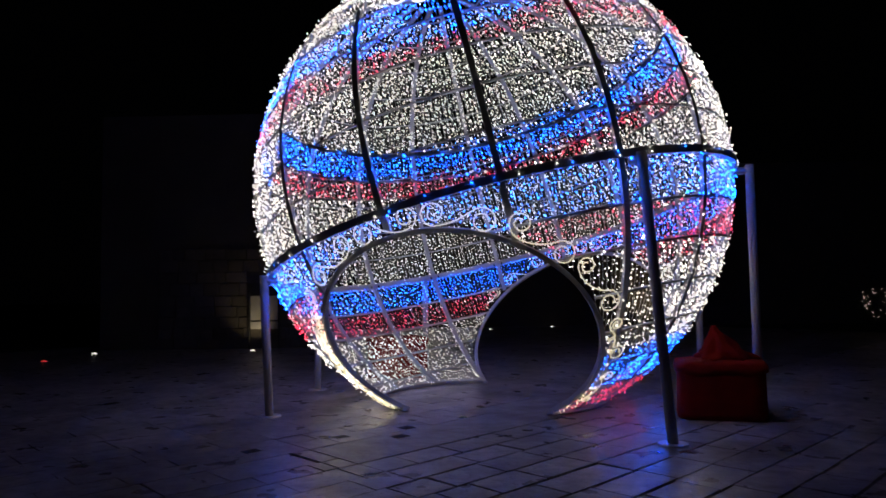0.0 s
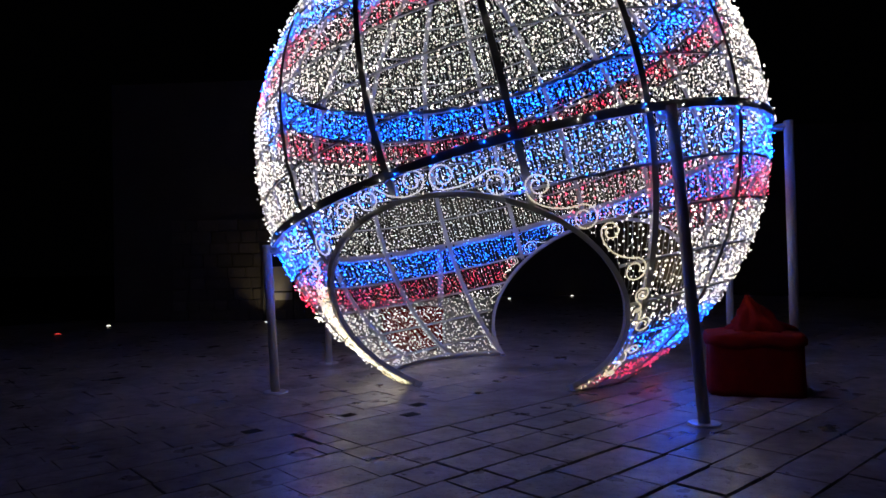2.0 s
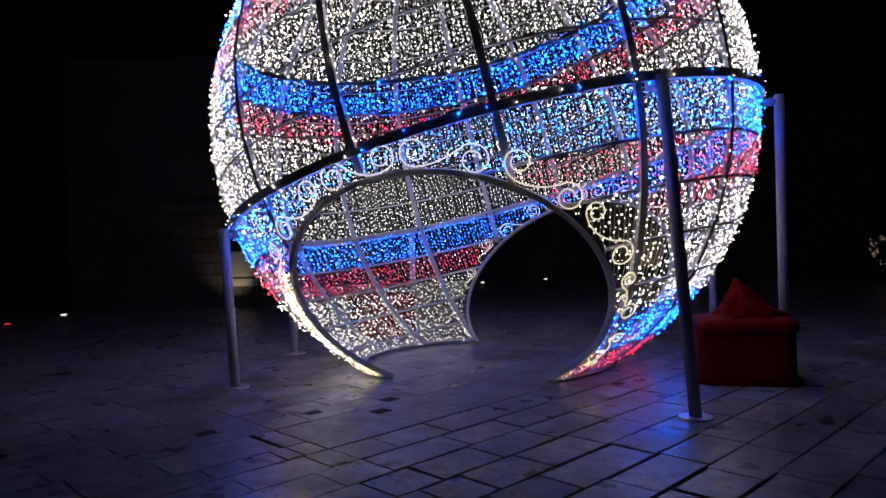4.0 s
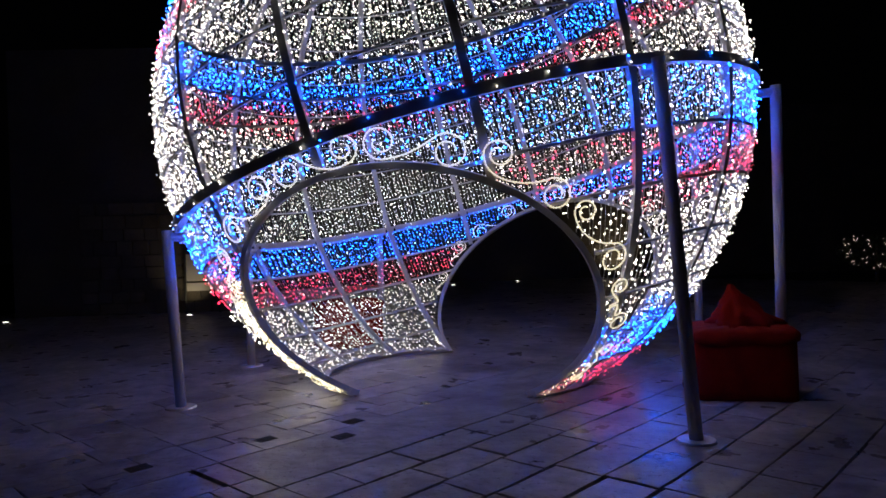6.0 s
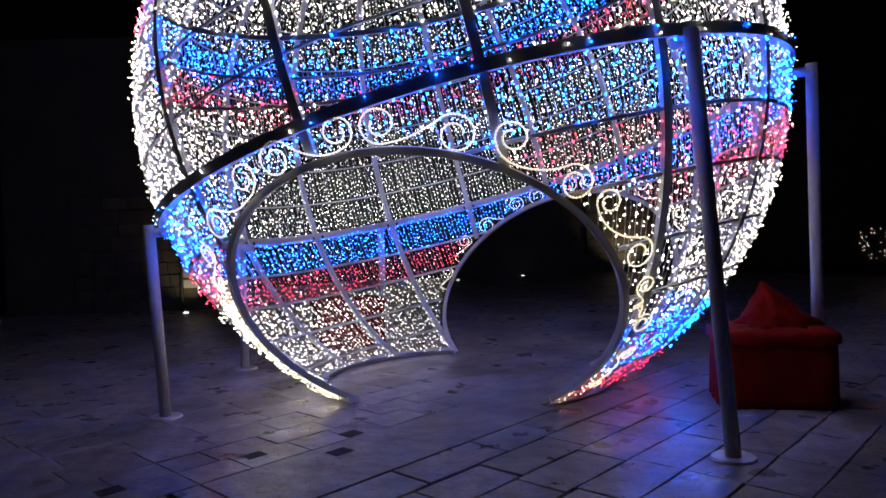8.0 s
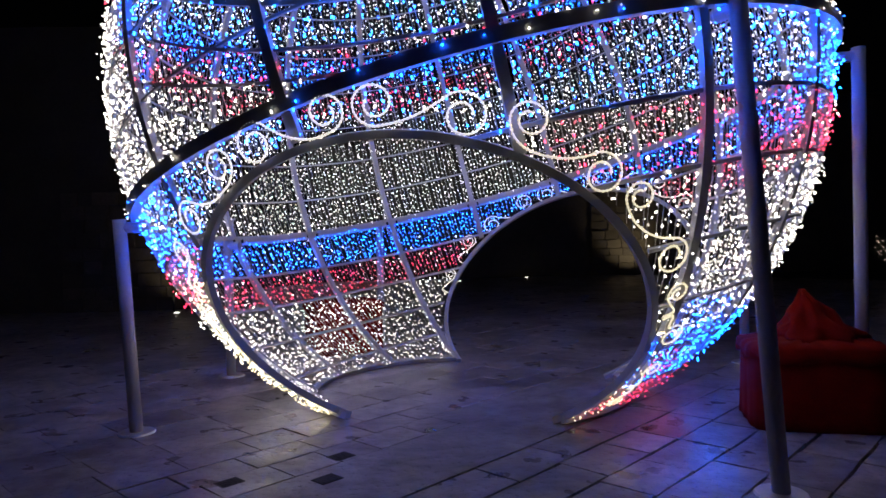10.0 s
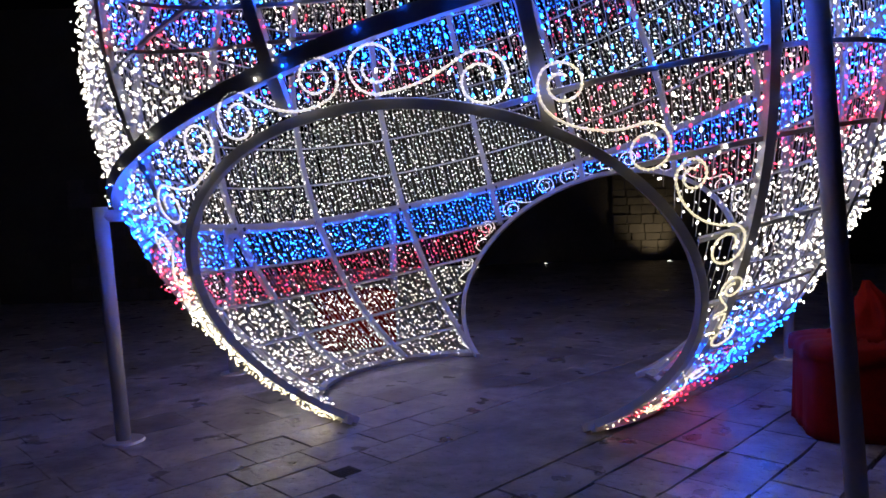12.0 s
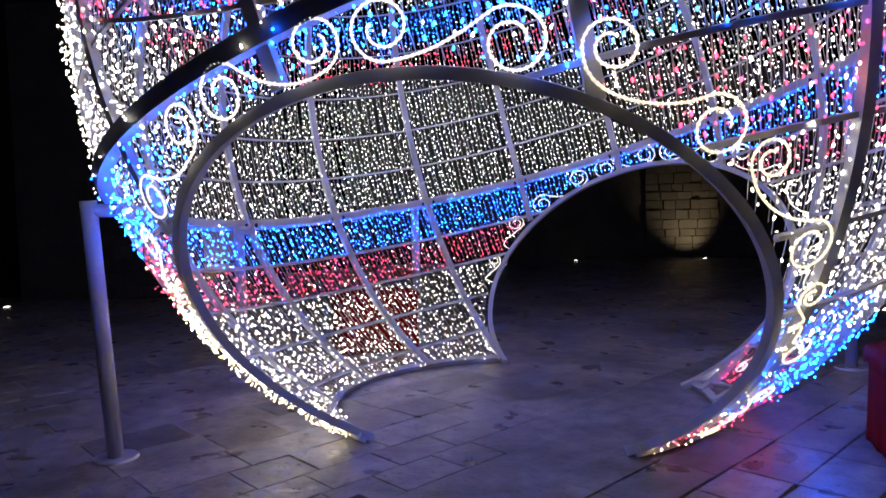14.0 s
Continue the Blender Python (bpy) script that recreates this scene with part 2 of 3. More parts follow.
OCTA_V = np.array([(1, 0, 0), (-1, 0, 0), (0, 1, 0), (0, -1, 0), (0, 0, 1), (0, 0, -1)], float)
OCTA_F = [(0, 2, 4), (2, 1, 4), (1, 3, 4), (3, 0, 4), (2, 0, 5), (1, 2, 5), (3, 1, 5), (0, 3, 5)]
G = (1 + 5 ** 0.5) / 2
ICO_V = np.array([(-1, G, 0), (1, G, 0), (-1, -G, 0), (1, -G, 0), (0, -1, G), (0, 1, G), (0, -1, -G), (0, 1, -G), (G, 0, -1), (G, 0, 1), (-G, 0, -1), (-G, 0, 1)], float) / math.sqrt(1 + G * G)
ICO_F = [(0, 11, 5), (0, 5, 1), (0, 1, 7), (0, 7, 10), (0, 10, 11), (1, 5, 9), (5, 11, 4), (11, 10, 2), (10, 7, 6), (7, 1, 8),
         (3, 9, 4), (3, 4, 2), (3, 2, 6), (3, 6, 8), (3, 8, 9), (4, 9, 5), (2, 4, 11), (6, 2, 10), (8, 6, 7), (9, 8, 1)]
BULB_R = 0.0060
rng = random.Random(5)
TINTS = ["wire", "white", "blue", "red"]


def light_net(lon0, lon1, lat0, lat1):
    """One panel: hanging cables with bulbs between two ribs and two hoops."""
    verts, faces, idx = [], [], []
    mid = math.radians((lat0 + lat1) / 2)
    count = max(2, round(math.radians(lon1 - lon0) * math.cos(mid) * RADIUS / 0.047))
    steps = max(3, round(math.radians(lat1 - lat0) * RADIUS / 0.058))
    for i in range(count):
        lon = lon0 + (lon1 - lon0) * (i + 0.5 + rng.uniform(-0.25, 0.25)) / count
        wires = []
        off = rng.random()
        for j in range(steps + 1):
            lat = lat0 + (lat1 - lat0) * j / steps
            p = on_ball(lon, lat, RADIUS - 0.012)
            if not solid(p, 0.6):
                if len(wires) > 1:
                    add_wire(wires, verts, faces, idx)
                wires = []
                continue
            wires.append(p)
            if j < steps:
                la = lat + (lat1 - lat0) / steps * (off + rng.uniform(-0.3, 0.3))
                lo = lon + rng.uniform(-0.25, 0.25)
                if la > lat1 - 0.3:
                    continue
                q = on_ball(lo, la, RADIUS + rng.uniform(-0.03, 0.032) + (rng.uniform(0, 0.035) if rng.random() < 0.3 else 0))
                if not solid(q, 0.8):
                    continue
                base = len(verts)
                s = BULB_R * rng.uniform(0.65, 1.35)
                along = on_ball(lo, la + 0.3) - on_ball(lo, la) + np.array([rng.uniform(-1, 1) for _ in "xyz"]) * 0.008
                along /= np.linalg.norm(along)
                front = -165 < (lo + 180) % 360 - 180 < -15 and la < 15
                bv, bf = (ICO_V * 0.84, ICO_F) if front else (OCTA_V, OCTA_F)
                verts.extend(q + s * (bv + 0.75 * np.outer(bv @ along, along)))
                faces.extend([tuple(base + c for c in f) for f in bf])
                idx.extend([TINTS.index(colour_at(lo, la, rng.random()))] * len(bf))
        if len(wires) > 1:
            add_wire(wires, verts, faces, idx)
    if faces:
        ob = link_mesh("light_net", verts, faces, [M_WIRE, M_BULB["white"], M_BULB["blue"], M_BULB["red"]], ball, "", idx)
        ob["kind"] = "stuff"


def add_wire(pts, verts, faces, idx, r=0.0021):
    pts = [pts[0], pts[len(pts) // 2], pts[-1]] if len(pts) > 2 else pts
    base = len(verts)
    for p in pts:
        out = (p - CENTRE) / RADIUS
        side = np.cross(out, AXIS)
        verts.extend([p + side * r, p - side * r, p - out * 2 * r])
    for i in range(len(pts) - 1):
        for k in range(3):
            a, b = base + 3 * i + k, base + 3 * i + (k + 1) % 3
            faces.append((a, b, b + 3, a + 3))
            idx.append(0)


for k in range(16):
    for lat0, lat1 in zip(LATS, LATS[1:]):
        light_net(LONS[k] + 0.5, LONS[k] + 22.0, lat0 + 0.3, lat1 - 0.2)

# loose bulbs that hang in front of the main ring
verts, faces, idx = [], [], []
for i in range(90):
    lon = rng.uniform(-180, 180)
    q = on_ball(lon, RING_LAT + rng.uniform(-0.9, 1.1), RADIUS + 0.075)
    base = len(verts)
    verts.extend(q + OCTA_V * BULB_R)
    faces.extend([tuple(base + c for c in f) for f in OCTA_F])
    idx.extend([rng.choice((0, 0, 1))] * 8)
tagged(link_mesh("ring_bulbs", verts, faces, [M_BULB["white"], M_BULB["blue"]], ball, "loose bulbs over the ring", idx), kind="stuff")

# ---- posts ----


def post(x, y, top, lean=(0, 0), plate=0.135):
    ob = thing("support_post", "grey galvanised steel support post with round foot plate", "post", "posts round the ball", (x, y, 0))
    tx, ty, tz = lean[0], lean[1], top
    link_mesh("pole", *tube([(0, 0, 0.012), (tx * 0.5, ty * 0.5, tz * 0.5), (tx, ty, tz)], 0.047, 20), M_POST, ob, smooth=True)
    bm = bmesh.new()
    bmesh.ops.create_cone(bm, cap_ends=True, segments=28, radius1=plate, radius2=plate - 0.008, depth=0.014, matrix=Matrix.Translation((0, 0, 0.008)))
    part("foot_plate", bm, M_PLATE, ob, "round steel foot plate")
    to = np.array([0.09, -0.05]) - np.array([x + tx, y + ty])
    to = to / np.linalg.norm(to)
    link_mesh("arm", *tube([(tx, ty, tz - 0.06), (tx + to[0] * 0.15, ty + to[1] * 0.15, tz - 0.06)], 0.04, 14), M_POST, ob)
    return ob


post(-2.56, -1.15, 1.58, (-0.04, -0.09))
post(1.44, -2.73, 2.60, (-0.20, -0.02))
post(2.83, -1.30, 2.72)
post(-2.435, 0.90, 1.42)
post(2.96, 0.81, 2.60)
post(-0.98, 2.86, 1.62)

# ---- rope-light scrolls round the openings ----


def spiral(phi, ang, r, end, spin, turns=1.35):
    """Points of a spiral from its eye outwards, in degrees of arc round an opening; end: the angle at which it leaves."""
    e = math.radians(end + phi - 90)
    pts = []
    n = 26
    for i in range(n + 1):
        f = i / n
        a = e - spin * 2 * math.pi * turns * (1 - f)
        q = 1.17 * r * (0.36 + 0.64 * f ** 0.8)
        pts.append((phi + q * math.cos(a) / 0.494, ang + q * math.sin(a)))
    return pts


def bridge(a, b, n=10):
    """A smooth curve between the ends of two lines of points."""
    p, q = np.array(a[-1]), np.array(b[0])
    s = np.linalg.norm((q - p) * (0.494, 1))
    d0, d1 = np.array(a[-1]) - np.array(a[-2]), np.array(b[1]) - np.array(b[0])
    d0, d1 = d0 / np.linalg.norm(d0 * (0.494, 1)) * s * 1.1, d1 / np.linalg.norm(d1 * (0.494, 1)) * s * 1.1
    out = []
    for i in range(1, n):
        t = i / n
        out.append(tuple((2 * t ** 3 - 3 * t * t + 1) * p + (t ** 3 - 2 * t * t + t) * d0 + (3 * t * t - 2 * t ** 3) * q + (t ** 3 - t * t) * d1))
    return out


def scroll(k, first, second=None, mirror=False):
    """A rope light: one spiral that runs to the rim, or two joined in an S."""
    pts = spiral(*first)
    other = spiral(*second)[::-1] if len(second) > 2 else [(second[0], second[1] + 1.2), (second[0] + second[2] if len(second) == 3 else second[0], second[1])]
    pts = pts + bridge(pts, other) + other
    rim = DOORS[k][1] - 28.9
    line = []
    for p, a in pts:
        q = by_door(k, (180 - p) if mirror else p, max(a, 29.5) + rim, RADIUS + 0.055)
        if q[2] > 0.02:
            line.append(q)
    if len(line) < 4:
        return
    ob = link_mesh("rope_light", *tube(line, 0.005, 6), M_ROPE, ball, "curled warm white rope light")
    # beads along the rope
    line = np.array(line)
    step = np.linalg.norm(np.diff(line, axis=0), axis=1)
    far = np.concatenate([[0], np.cumsum(step)])
    verts, faces = [], []
    for s in np.arange(0, far[-1], 0.022):
        c = np.array([np.interp(s, far, line[:, i]) for i in range(3)])
        base = len(verts)
        verts.extend(c + OCTA_V * 0.0075)
        faces.extend([tuple(base + v for v in f) for f in OCTA_F])
    link_mesh("rope_bead", verts, faces, M_BEAD_WARM if k == 0 and first[0] > 118 else M_BEAD, ob)


SCROLLS = [
    ((34.5, 31.3, 1.9, 75, -1), (52.3, 31.8, 1.7, -35, -1)),
    ((63.5, 31.2, 2.0, 50, -1), (80.4, 31.7, 1.7, -75, -1)),
    ((90.0, 31.9, 1.9, 290, 1), (106.5, 31.3, 2.0, 130, 1)),
    ((118.2, 32.6, 1.6, 190, 1), (135.4, 31.4, 1.9, 110, 1)),
    ((145.0, 32.3, 1.4, 200, 1), (162.0, 31.7, 1.9, 85, 1)),
    ((173.0, 31.6, 1.2, 200, 1), (178.6, 29.5)),
    ((187.5, 31.4, 1.5, 100, 1), (179.5, 29.5)),
    ((201.0, 31.4, 1.2, 200, 1), (208.0, 29.5)),
    ((217.0, 30.9, 0.9, 120, 1), (209.0, 29.5)),
    ((21.0, 32.3, 1.4, 40, -1), (10.0, 29.5)),
    ((2.0, 31.2, 1.1, 10, -1), (-8.0, 29.5)),
]
for a, b in SCROLLS:
    scroll(0, a, b)
    scroll(1, a, b, True)

# warm garlands along the feet of the front opening
M_WARM = glowing("warm_garland_bulb", (1.0, 0.83, 0.48), 3.8, 0.75)
for lo, hi, wide in ((-56, 14, 2.8), (184, 234, 1.1)):
    verts, faces = [], []
    for i in range(430 if wide > 2 else 50):
        phi = rng.uniform(lo, hi)
        q = by_door(0, phi, 29.6 + wide * rng.random() ** 1.3, RADIUS + rng.uniform(0.0, 0.07))
        if q[2] < 0.015:
            continue
        base = len(verts)
        verts.extend(q + OCTA_V * BULB_R * rng.uniform(0.8, 1.4))
        faces.extend([tuple(base + c for c in f) for f in OCTA_F])
    tagged(link_mesh("garland", verts, faces, M_WARM, ball, "warm yellow bulbs along the rim's foot"), kind="stuff")
# clamps where the ribs meet the main ring, on the inside
for lon in LONS:
    for dlon in (-1.3, 1.3):
        p = on_ball(lon + dlon, RING_LAT - 0.9, RADIUS - 0.03)
        link_mesh("clamp", *bar([p, p + 0.035 * AXIS], 0.02, 0.02), M_CLAMP, ball, "small dark clamp")

# slack supply cables on the inside, by the main ring
for lon in (133.4, 110.9, 155.9):
    pts = []
    for i in range(15):
        f = i / 14
        pts.append(on_ball(lon - 1.2 + 3.2 * math.sin(2.6 * f), RING_LAT + 4.5 - 9.5 * f + 1.5 * math.sin(5 * f), RADIUS - 0.06 - 0.05 * math.sin(3.1 * f)))
    link_mesh("supply_cable", *tube(pts, 0.008, 6), M_FRAME, ball, "slack white supply cable")

# small scrolls high on the front
for lon, lat, turn in ((-103.5, 32.5, 1), (-98.5, 31.0, -1), (-92.8, 31.5, 1)):
    pts = []
    for i in range(24):
        a = turn * i / 23 * 2.6 * math.pi
        q = 2.3 * (1 - 0.62 * i / 23)
        pts.append(on_ball(lon + q * math.cos(a) * 1.15, lat + q * math.sin(a), RADIUS + 0.03))
    link_mesh("rope_light", *tube(pts, 0.008, 6), M_BEAD, ball, "curled warm white rope light")

# ---- red wrapped boxes ----


def wrapped_box(x, y, turn, w=0.87, d=0.66, h=0.60, peak=True):
    ob = thing("wrapped_box", "box wrapped in red cloth with the cloth gathered on top", "box", "red wrapped boxes", (x, y, 0), turn)
    rr = random.Random(3)
    # body with hanging folds
    verts, faces = [], []
    n, levels = 72, 9
    for j in range(levels):
        f = j / (levels - 1)
        for i in range(n):
            a = 2 * math.pi * i / n
            c, s = math.cos(a), math.sin(a)
            k = (abs(c) ** 9 + abs(s) ** 9) ** (-1 / 9)
            fold = 1 + 0.012 * math.sin(11 * a + 2 * f) * (1 - f) + 0.008 * math.sin(23 * a) * (1 - f)
            verts.append((w / 2 * k * c * fold * (1 - 0.025 * f), d / 2 * k * s * fold * (1 - 0.025 * f), 0.004 + (h - 0.03) * f))
    for j in range(levels - 1):
        for i in range(n):
            a, b = j * n + i, j * n + (i + 1) % n
            faces.append((a, b, b + n, a + n))
    faces.append(tuple(range(n))[::-1])
    faces.append(tuple((levels - 1) * n + i for i in range(n)))
    link_mesh("body", verts, faces, M_CLOTH, ob, smooth=True)
    # lid of cloth, creased and overhanging
    verts, faces = [], []
    rings = [(1.045, -0.095), (1.05, -0.05), (1.03, -0.012), (0.98, 0.008), (0.8, 0.022), (0.55, 0.03), (0.28, 0.03)]
    for q, z in rings:
        for i in range(n):
            a = 2 * math.pi * i / n
            c, s = math.cos(a), math.sin(a)
            k = (abs(c) ** 7 + abs(s) ** 7) ** (-1 / 7)
            crease = 0.012 * math.sin(13 * a + 5 * q) + 0.009 * math.sin(29 * a - 3 * q)
            drop = 0.018 * math.sin(7 * a) if q > 1.03 else 0
            verts.append((w / 2 * k * c * (q + crease * 0.6), d / 2 * k * s * (q + crease * 0.6), h - 0.02 + z + drop + crease * 0.5))
    for j in range(len(rings) - 1):
        for i in range(n):
            a, b = j * n + i, j * n + (i + 1) % n
            faces.append((a, b, b + n, a + n))
    faces.append(tuple((len(rings) - 1) * n + i for i in range(n)))
    faces.append(tuple(range(n))[::-1])
    link_mesh("lid", verts, faces, M_CLOTH, ob, "creased red cloth lid", smooth=True)
    # gathered peak
    if peak:
        verts, faces = [], []
        m, lv = 36, 10
        for j in range(lv):
            f = j / (lv - 1)
            q = (1 - f) ** 1.1 * 0.21 + 0.014
            for i in range(m):
                a = 2 * math.pi * i / m
                fold = 1 + 0.2 * math.sin(5 * a + 4.2 * f) + 0.12 * math.sin(9 * a - 6 * f) + 0.1 * math.sin(14 * f + 2 * a)
                verts.append((0.08 - 0.12 * f ** 0.8 + 1.25 * q * math.cos(a) * fold, 0.02 + q * math.sin(a) * fold, h + 0.36 * f))
        for j in range(lv - 1):
            for i in range(m):
                a, b = j * m + i, j * m + (i + 1) % m
                faces.append((a, b, b + m, a + m))
        faces.append(tuple((lv - 1) * m + i for i in range(m)))
        faces.append(tuple(range(m))[::-1])
        link_mesh("gathered_peak", verts, faces, M_CLOTH, ob, "bunched peak of red cloth", smooth=True)
    return ob


wrapped_box(2.37, -1.40, -15)
wrapped_box(-1.42, 2.28, 20, 0.9, 0.6, 0.64, False)

# ---- ground, walls ----
bm = bmesh.new()
box(bm, -120, -120, -0.4, 120, 120, -0.026)
tagged(part("ground", bm, M_JOINT), "dark stone-paved square at night", "ground", kind="structure")


def wall(name, x0, x1, y, height, thick=0.6):
    bm = bmesh.new()
    box(bm, x0, y, -0.03, x1, y + thick, height)
    return tagged(part(name, bm, M_WALL), "old weathered stone wall in the dark", "wall", kind="structure")


wall_n = wall("wall_north", -4.2, 20, 16.6, 6)
wall_w = wall("wall_west", -9.5, -4.2, 8.3, 6)
bm = bmesh.new()
box(bm, 20, -30, -0.03, 20.6, 17.2, 6)
tagged(part("wall_east", bm, M_WALL), "old weathered stone wall in the dark", "wall", kind="structure")


def block_rows(parent, x0, x1, y, z0, z1, rr, proud=0.05):
    """Squared stone blocks on a wall's face."""
    z = z0
    while z < z1:
        hgt = rr.uniform(0.24, 0.34)
        x = x0
        while x < x1 - 0.05:
            ln = min(rr.uniform(0.28, 0.62), x1 - x)
            bm = bmesh.new()
            out = proud * rr.uniform(0.6, 1.2)
            box(bm, x + 0.008, y - out, z + 0.007, x + ln - 0.008, y + 0.02, z + hgt - 0.007, 0.012)
            for v in bm.verts:
                v.co += Vector((rr.uniform(-1, 1), rr.uniform(-1, 1), rr.uniform(-1, 1))) * 0.006
            part("stone_block", bm, M_BLOCK, parent)
            x += ln
        z += hgt


M_BLOCK = material("wall_block_stone", (0.065, 0.056, 0.043), 0.85, 0, 3, 0.35, 0.6, 22, 0.25)
rr = random.Random(8)
block_rows(wall_n, 5.3, 7.6, 16.6, 0.15, 2.9, rr, 0.12)
block_rows(wall_w, -8.0, -4.4, 8.3, 0.0, 2.4, rr, 0.05)


def ground_lamp(x, y, lens, spot=None):
    ob = thing("ground_lamp", "small round lamp set into the paving, lit", "lamp", "lamps in the paving", (x, y, 0))
    bm = bmesh.new()
    bmesh.ops.create_cone(bm, cap_ends=True, segments=20, radius1=0.085, radius2=0.075, depth=0.02, matrix=Matrix.Translation((0, 0, 0.004)))
    part("rim", bm, M_PLATE, ob, "steel lamp rim")
    bm = bmesh.new()
    bmesh.ops.create_uvsphere(bm, u_segments=16, v_segments=6, radius=0.06, matrix=Matrix.Translation((0, 0, 0.012)) @ Matrix.Diagonal((1, 1, 0.35, 1)))
    part("lens", bm, lens, ob, "glowing glass lens", True)


for x, y, lens in ((3.03, 16.2, M_LAMP), (0.73, 15.05, M_LAMP), (6.78, 15.45, M_LAMP), (-5.36, 7.5, M_LAMP), (-9.05, 7.2, M_LAMP), (-9.2, 5.5, M_LAMP_RED)):
    ground_lamp(x, y, lens)


def uplight(name, eye, target, watts, degrees):
    ld = bpy.data.lights.new(name, "SPOT")
    ld.energy, ld.spot_size, ld.spot_blend, ld.color, ld.shadow_soft_size = watts, radians(degrees), 0.9, (1.0, 0.8, 0.5), 0.05
    ob = new(name, ld)
    ob.matrix_basis = look(eye, target)


uplight("uplight", (6.78, 15.45, 0.05), (6.55, 16.5, 1.2), 110, 84)
uplight("uplight", (-5.36, 7.5, 0.05), (-5.6, 8.3, 1.0), 30, 80)

# ---- notice board by the west wall ----
M_BOARD = material("pale_board", (0.3, 0.29, 0.26), 0.6, 0, 4, 0.08, 0.05)
M_DARK = material("dark_metal", (0.018, 0.018, 0.018), 0.75, 0.1, 6, 0.2, 0.05)
board = thing("notice_board", "pale notice board in a dark metal frame on two legs", "sign", "", (-5.24, 8.05, 0))
bm = bmesh.new()
box(bm, -0.34, -0.012, 0.72, 0.34, 0.012, 1.32, 0.004)
part("panel", bm, M_BOARD, board)
bm = bmesh.new()
box(bm, -0.34, -0.012, 0.50, 0.34, 0.012, 0.68, 0.004)
part("lower_panel", bm, M_BOARD, board)
for x in (-0.37, 0.37):
    bm = bmesh.new()
    box(bm, x - 0.02, -0.02, -0.012, x + 0.02, 0.02, 1.47, 0.004)
    part("leg", bm, M_DARK, board)
for z in (0.70, 1.34):
    bm = bmesh.new()
    box(bm, -0.35, -0.016, z - 0.014, 0.31, 0.016, z + 0.014, 0.003)
    part("rail", bm, M_DARK, board)

# ---- shrub with fairy lights ----
M_LEAF = material("dark_leaf", (0.03, 0.055, 0.02), 0.6, 0, 8, 0.4, 0)
M_BARK = material("bark", (0.08, 0.06, 0.04), 0.9, 0, 12, 0.4, 0.4)
M_FAIRY = glowing("fairy_bulb", (1.0, 0.7, 0.55), 2.2)
shrub = thing("shrub", "dark leafy shrub hung with tiny fairy lights", "shrub", "", (11.35, 9.7, 0))
rr = random.Random(12)
link_mesh("trunk", *tube([(0, 0, -0.012), (0.02, 0.01, 0.35), (0.0, 0.03, 0.7), (0.03, 0, 1.0)], 0.035, 8), M_BARK, shrub)
verts, faces, lv, lf = [], [], [], []
for i in range(1500):
    d = Vector((rr.gauss(0, 1), rr.gauss(0, 1), rr.gauss(0, 1))).normalized() * rr.uniform(0.5, 1.0) ** 0.5
    c = Vector((d.x * 1.0, d.y * 0.7, 0.84 + d.z * 0.46 + 0.06 * math.sin(6 * d.x)))
    a, b = Vector((rr.gauss(0, 1), rr.gauss(0, 1), rr.gauss(0, 1))).normalized(), Vector((rr.gauss(0, 1), rr.gauss(0, 1), rr.gauss(0, 1))).normalized()
    base = len(verts)
    verts.extend([c - a * 0.035, c + b * 0.014, c + a * 0.035, c - b * 0.014])
    faces.append((base, base + 1, base + 2, base + 3))
    if i % 17 == 0:
        base = len(lv)
        lv.extend(np.array(c) * 1.0 + np.array(d) * 0.04 + OCTA_V * 0.011)
        lf.extend([tuple(base + v for v in f) for f in OCTA_F])
link_mesh("foliage", verts, faces, M_LEAF, shrub)
tagged(link_mesh("fairy_lights", lv, lf, M_FAIRY, shrub, "tiny warm fairy lights"), kind="stuff")

# ---- paving ----
ANGLE = 45.0
CA, SA = math.cos(radians(ANGLE)), math.sin(radians(ANGLE))


def slab_mesh(seed):
    """A flagstone of unit size with worn edges and uneven corners."""
    r = random.Random(seed)
    verts, faces = [], []
    ring = [(-0.5, -0.5), (-0.15, -0.5), (0.2, -0.5), (0.5, -0.5), (0.5, 0.0), (0.5, 0.5), (0.1, 0.5), (-0.25, 0.5), (-0.5, 0.5), (-0.5, 0.05)]
    jit = [(x + r.uniform(-0.011, 0.007), y + r.uniform(-0.024, 0.010)) for x, y in ring]
    for q, z in ((1.0, -0.03), (1.0, -0.004), (0.988, 0.0)):
        verts.extend([(x * q, y * q, z) for x, y in jit])
    n = len(ring)
    for j in range(2):
        for i in range(n):
            a, b = j * n + i, j * n + (i + 1) % n
            faces.append((a, b, b + n, a + n))
    faces.append(tuple(2 * n + i for i in range(n)))
    me = bpy.data.meshes.new("flagstone")
    me.from_pydata(verts, [], faces)
    me.materials.append(M_STONE)
    me.update()
    return me


paving = tagged(new("pavement"), "worn pale stone flags with dark open joints", "pavement", kind="structure")
SLABS = [slab_mesh(s) for s in range(8)]
rr = random.Random(21)
near, far = [], []


def lay(u0, u1, v0, v1):
    u, v = (u0 + u1) / 2, (v0 + v1) / 2
    x, y = u * CA - v * SA, u * SA + v * CA
    loose = 1.0 if -3.6 < u < 0.3 and v < 0.2 else 0.12
    item = (x, y, u1 - u0, v1 - v0, loose * rr.uniform(-0.002, 0.002), rr.randrange(8), loose * rr.uniform(-0.2, 0.2), loose * rr.uniform(-0.2, 0.2))
    d = math.hypot(x + 0.2, (y + 2.4) * 0.9)
    (near if d < 2.9 else far).append((d, item))


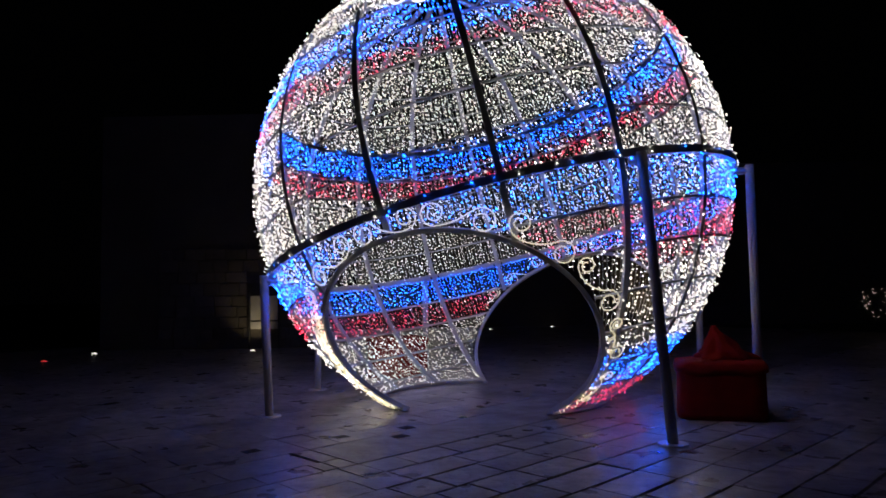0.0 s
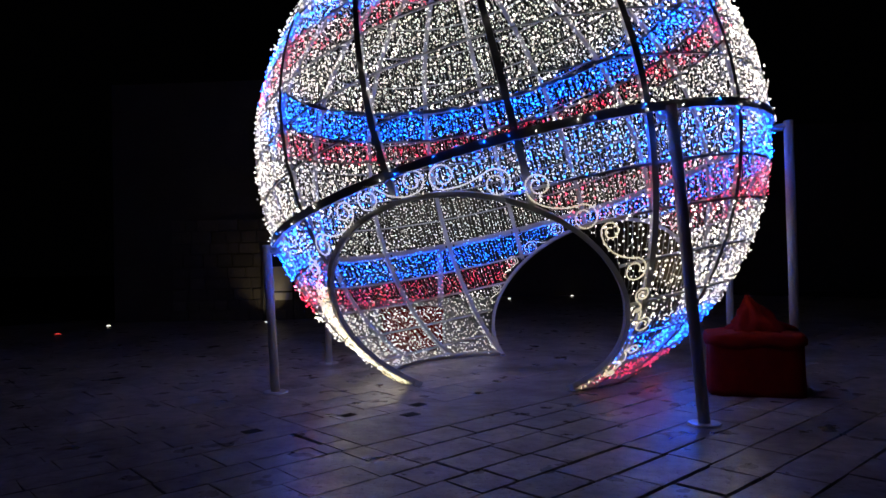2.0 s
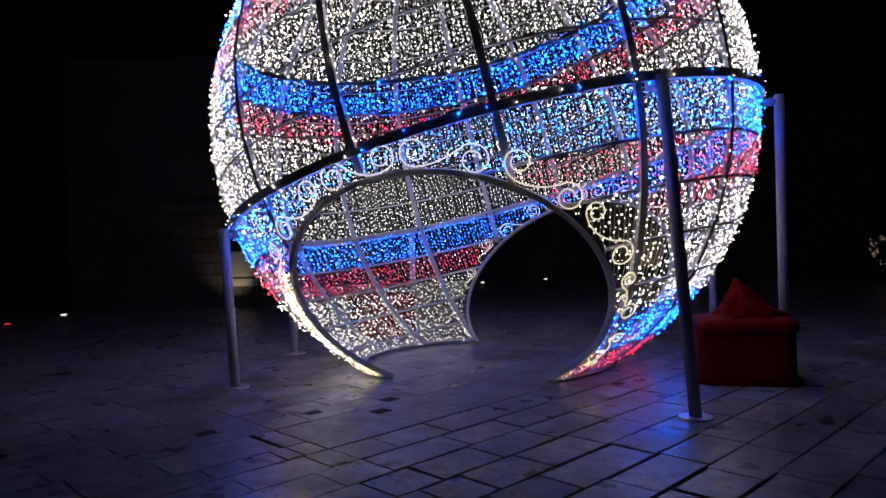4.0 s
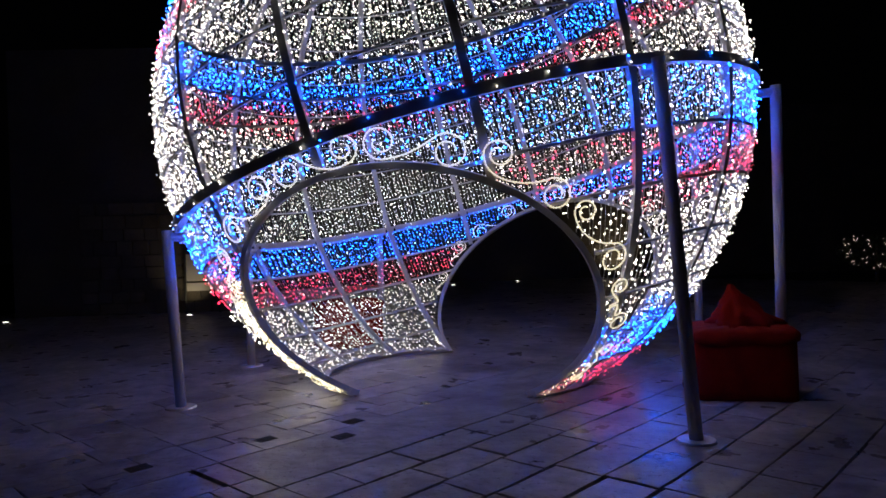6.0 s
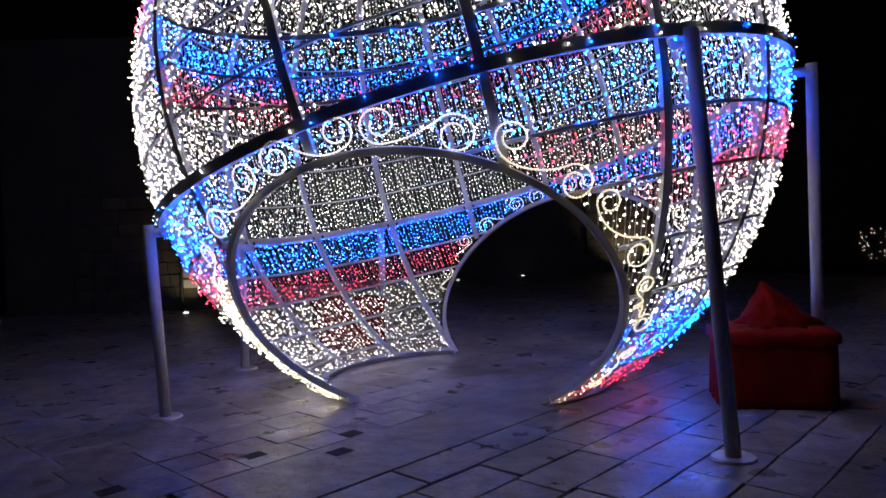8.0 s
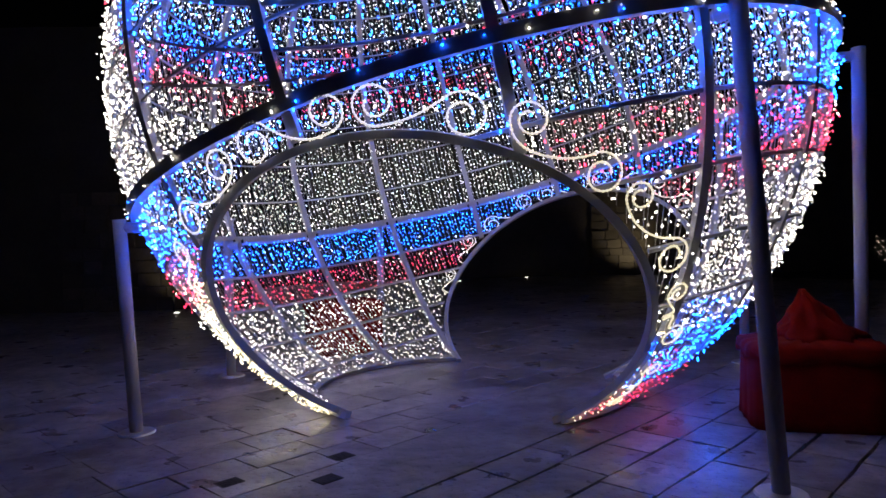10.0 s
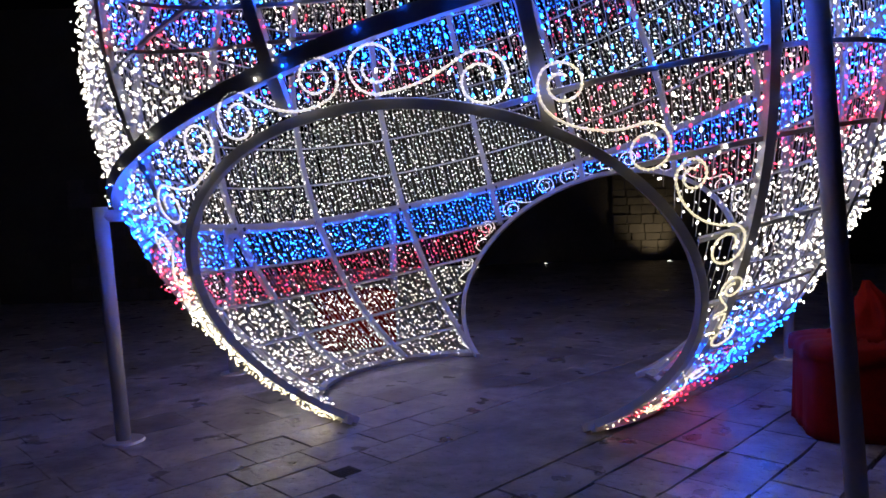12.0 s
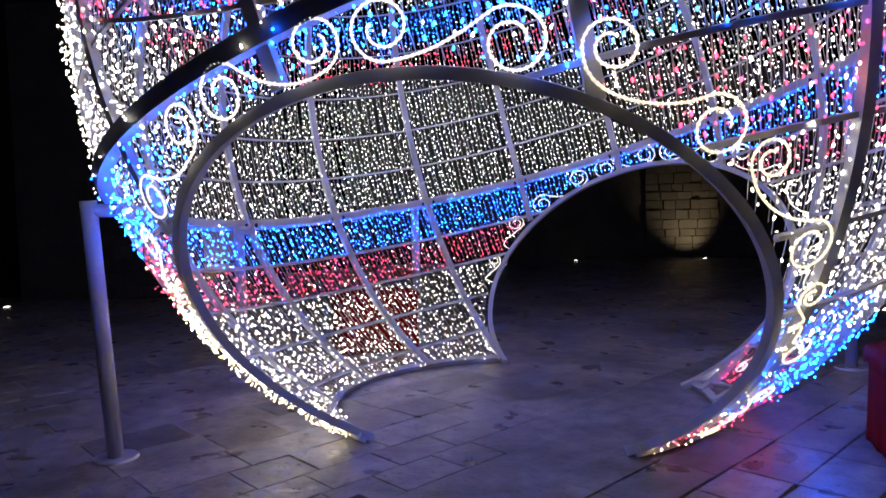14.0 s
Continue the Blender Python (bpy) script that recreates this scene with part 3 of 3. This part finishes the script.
STRIP = (-1.43, -0.71)      # the smooth strip between the flags
EDGES = [-1.43 - 0.342 * k for k in range(28)][::-1]
UPPER = [-0.71, -0.40, -0.10, 0.26]
while UPPER[-1] < 14:
    UPPER.append(UPPER[-1] + rr.uniform(0.34, 0.48))
# where the cross joints of the plainest rows lie
CROSS = {
    -1.43: (-3.2, -2.85, -2.35, -1.62, -1.07, -0.45, 0.31),
    -1.772: (-3.2, -2.5, -1.93, -1.22, -0.71, -0.30, 0.30),
    -2.114: (-3.1, -2.56, -2.0, -1.34, -0.85, -0.30, 0.25),
    -2.456: (-3.0, -2.5, -1.9, -1.28, -0.6, 0.1),
    -2.798: (-2.69, -1.88, -1.28, -0.7, -0.1),
    -0.40: (-3.2, -2.85, -2.4, -2.05),
    -0.10: (-3.2, -2.9, -2.46, -1.97, -1.5, -1.05),
    0.26: (-3.2, -2.75, -2.25, -1.86, -1.35),
}


def cross_joints(top):
    """Places of the cross joints along a row, from its far edge."""
    known = next((c for v, c in CROSS.items() if abs(v - top) < 0.01), ())
    out = [-13 + rr.uniform(0, 0.4)]
    while out[-1] < 16:
        nxt = out[-1] + rr.uniform(0.4, 0.78)
        if known and out[-1] < known[0] <= nxt + 0.2:
            out.extend(known)
        else:
            out.append(nxt)
    return out


for rows in (EDGES, UPPER):
    for v0, v1 in zip(rows, rows[1:]):
        joints = cross_joints(v1)
        for u0, u1 in zip(joints, joints[1:]):
            if v1 == -0.40 and u0 > -2.06:
                break
            gap = rr.choice((0.005, 0.008, 0.013))
            if -4.2 < u0 < 0.3 and v0 < 0.3:
                gap = rr.choice((0.006, 0.010, 0.016))
            if -4.0 < u0 < -2.2 and v0 < -1.4:
                gap = rr.choice((0.013, 0.019, 0.027))
            if u0 > 0.29 or u0 < -3.5 or v0 > 0.2 or (v0 > -0.75 and u0 > -1.3):
                gap = 0.0015
            lay(u0 + gap / 2, u1 - gap / 2, v0 + gap / 3, v1 - gap * rr.choice((0.6, 1.0, 1.3)))
# pale flags by the strip, under the ball, and the flags past the strip's end
for u0, u1 in ((-1.72, -1.28), (-1.28, -0.95)):
    lay(u0, u1 - 0.006, -0.71, -0.405)
for v0, v1 in ((STRIP[0] + 0.01, -1.17), (-1.16, -0.72)):
    lay(-3.375, -3.21, v0, v1)
    u = -13
    while u < -3.5:
        nxt = min(u + rr.uniform(0.4, 0.78), -3.385)
        lay(u, nxt - 0.008, v0, v1)
        u = nxt
near.sort()
far.extend(near[295:])
near = near[:295]
for d, (x, y, lx, ly, z, k, tx, ty) in near:
    ob = new("flagstone", SLABS[k])
    ob.matrix_basis = Matrix.Translation((x, y, z)) @ pose(0, 0, 0, tx, ty, ANGLE) @ Matrix.Diagonal((lx, ly, 1, 1))
    ob.parent = paving
verts, faces = [], []
for d, (x, y, lx, ly, z, k, tx, ty) in far:
    me, base = SLABS[k], len(verts)
    m = Matrix.Translation((x, y, z)) @ pose(0, 0, 0, tx, ty, ANGLE) @ Matrix.Diagonal((lx, ly, 1, 1))
    verts.extend([m @ v.co for v in me.vertices])
    faces.extend([tuple(base + i for i in p.vertices) for p in me.polygons])
rest = tagged(link_mesh("outer_flagstones", verts, faces, M_STONE, paving), kind="stuff")
# smooth cement strip in place of flags
bm = bmesh.new()
for u0, u1, v0, v1 in ((-3.195, 0.3, STRIP[0] + 0.006, -0.716), (0.303, 16, STRIP[0] + 0.006, -0.716), (-2.045, -1.726, -0.714, -0.406), (-0.945, 16, -0.714, -0.406)):
    box(bm, u0, v0, -0.03, u1, v1, -0.001)
strip = part("cement_strip", bm, M_CEMENT, paving, "smooth dark cement strip between the flags")
strip.matrix_basis = pose(0, 0, 0, 0, 0, ANGLE)
# small barred plates added in the paving, in place of flat dark stains
for x, y in ((-0.97, -1.85), (-1.0, -2.26), (-1.565, -2.265), (-2.26, -2.81)):
    cover = tagged(new("dark_plate"), "small flat dark plate standing in for a dark stain on the paving", "drain cover", "drain covers")
    cover.matrix_basis = pose(x, y, 0, 0, 0, ANGLE)
    bm = bmesh.new()
    box(bm, -0.075, -0.06, -0.02, 0.075, 0.06, 0.003, 0.002)
    part("lid", bm, M_DARK, cover)
    for i in range(4):
        bm = bmesh.new()
        box(bm, -0.06, -0.042 + 0.025 * i, 0.003, 0.06, -0.034 + 0.025 * i, 0.005)
        part("bar", bm, M_DARK, cover)
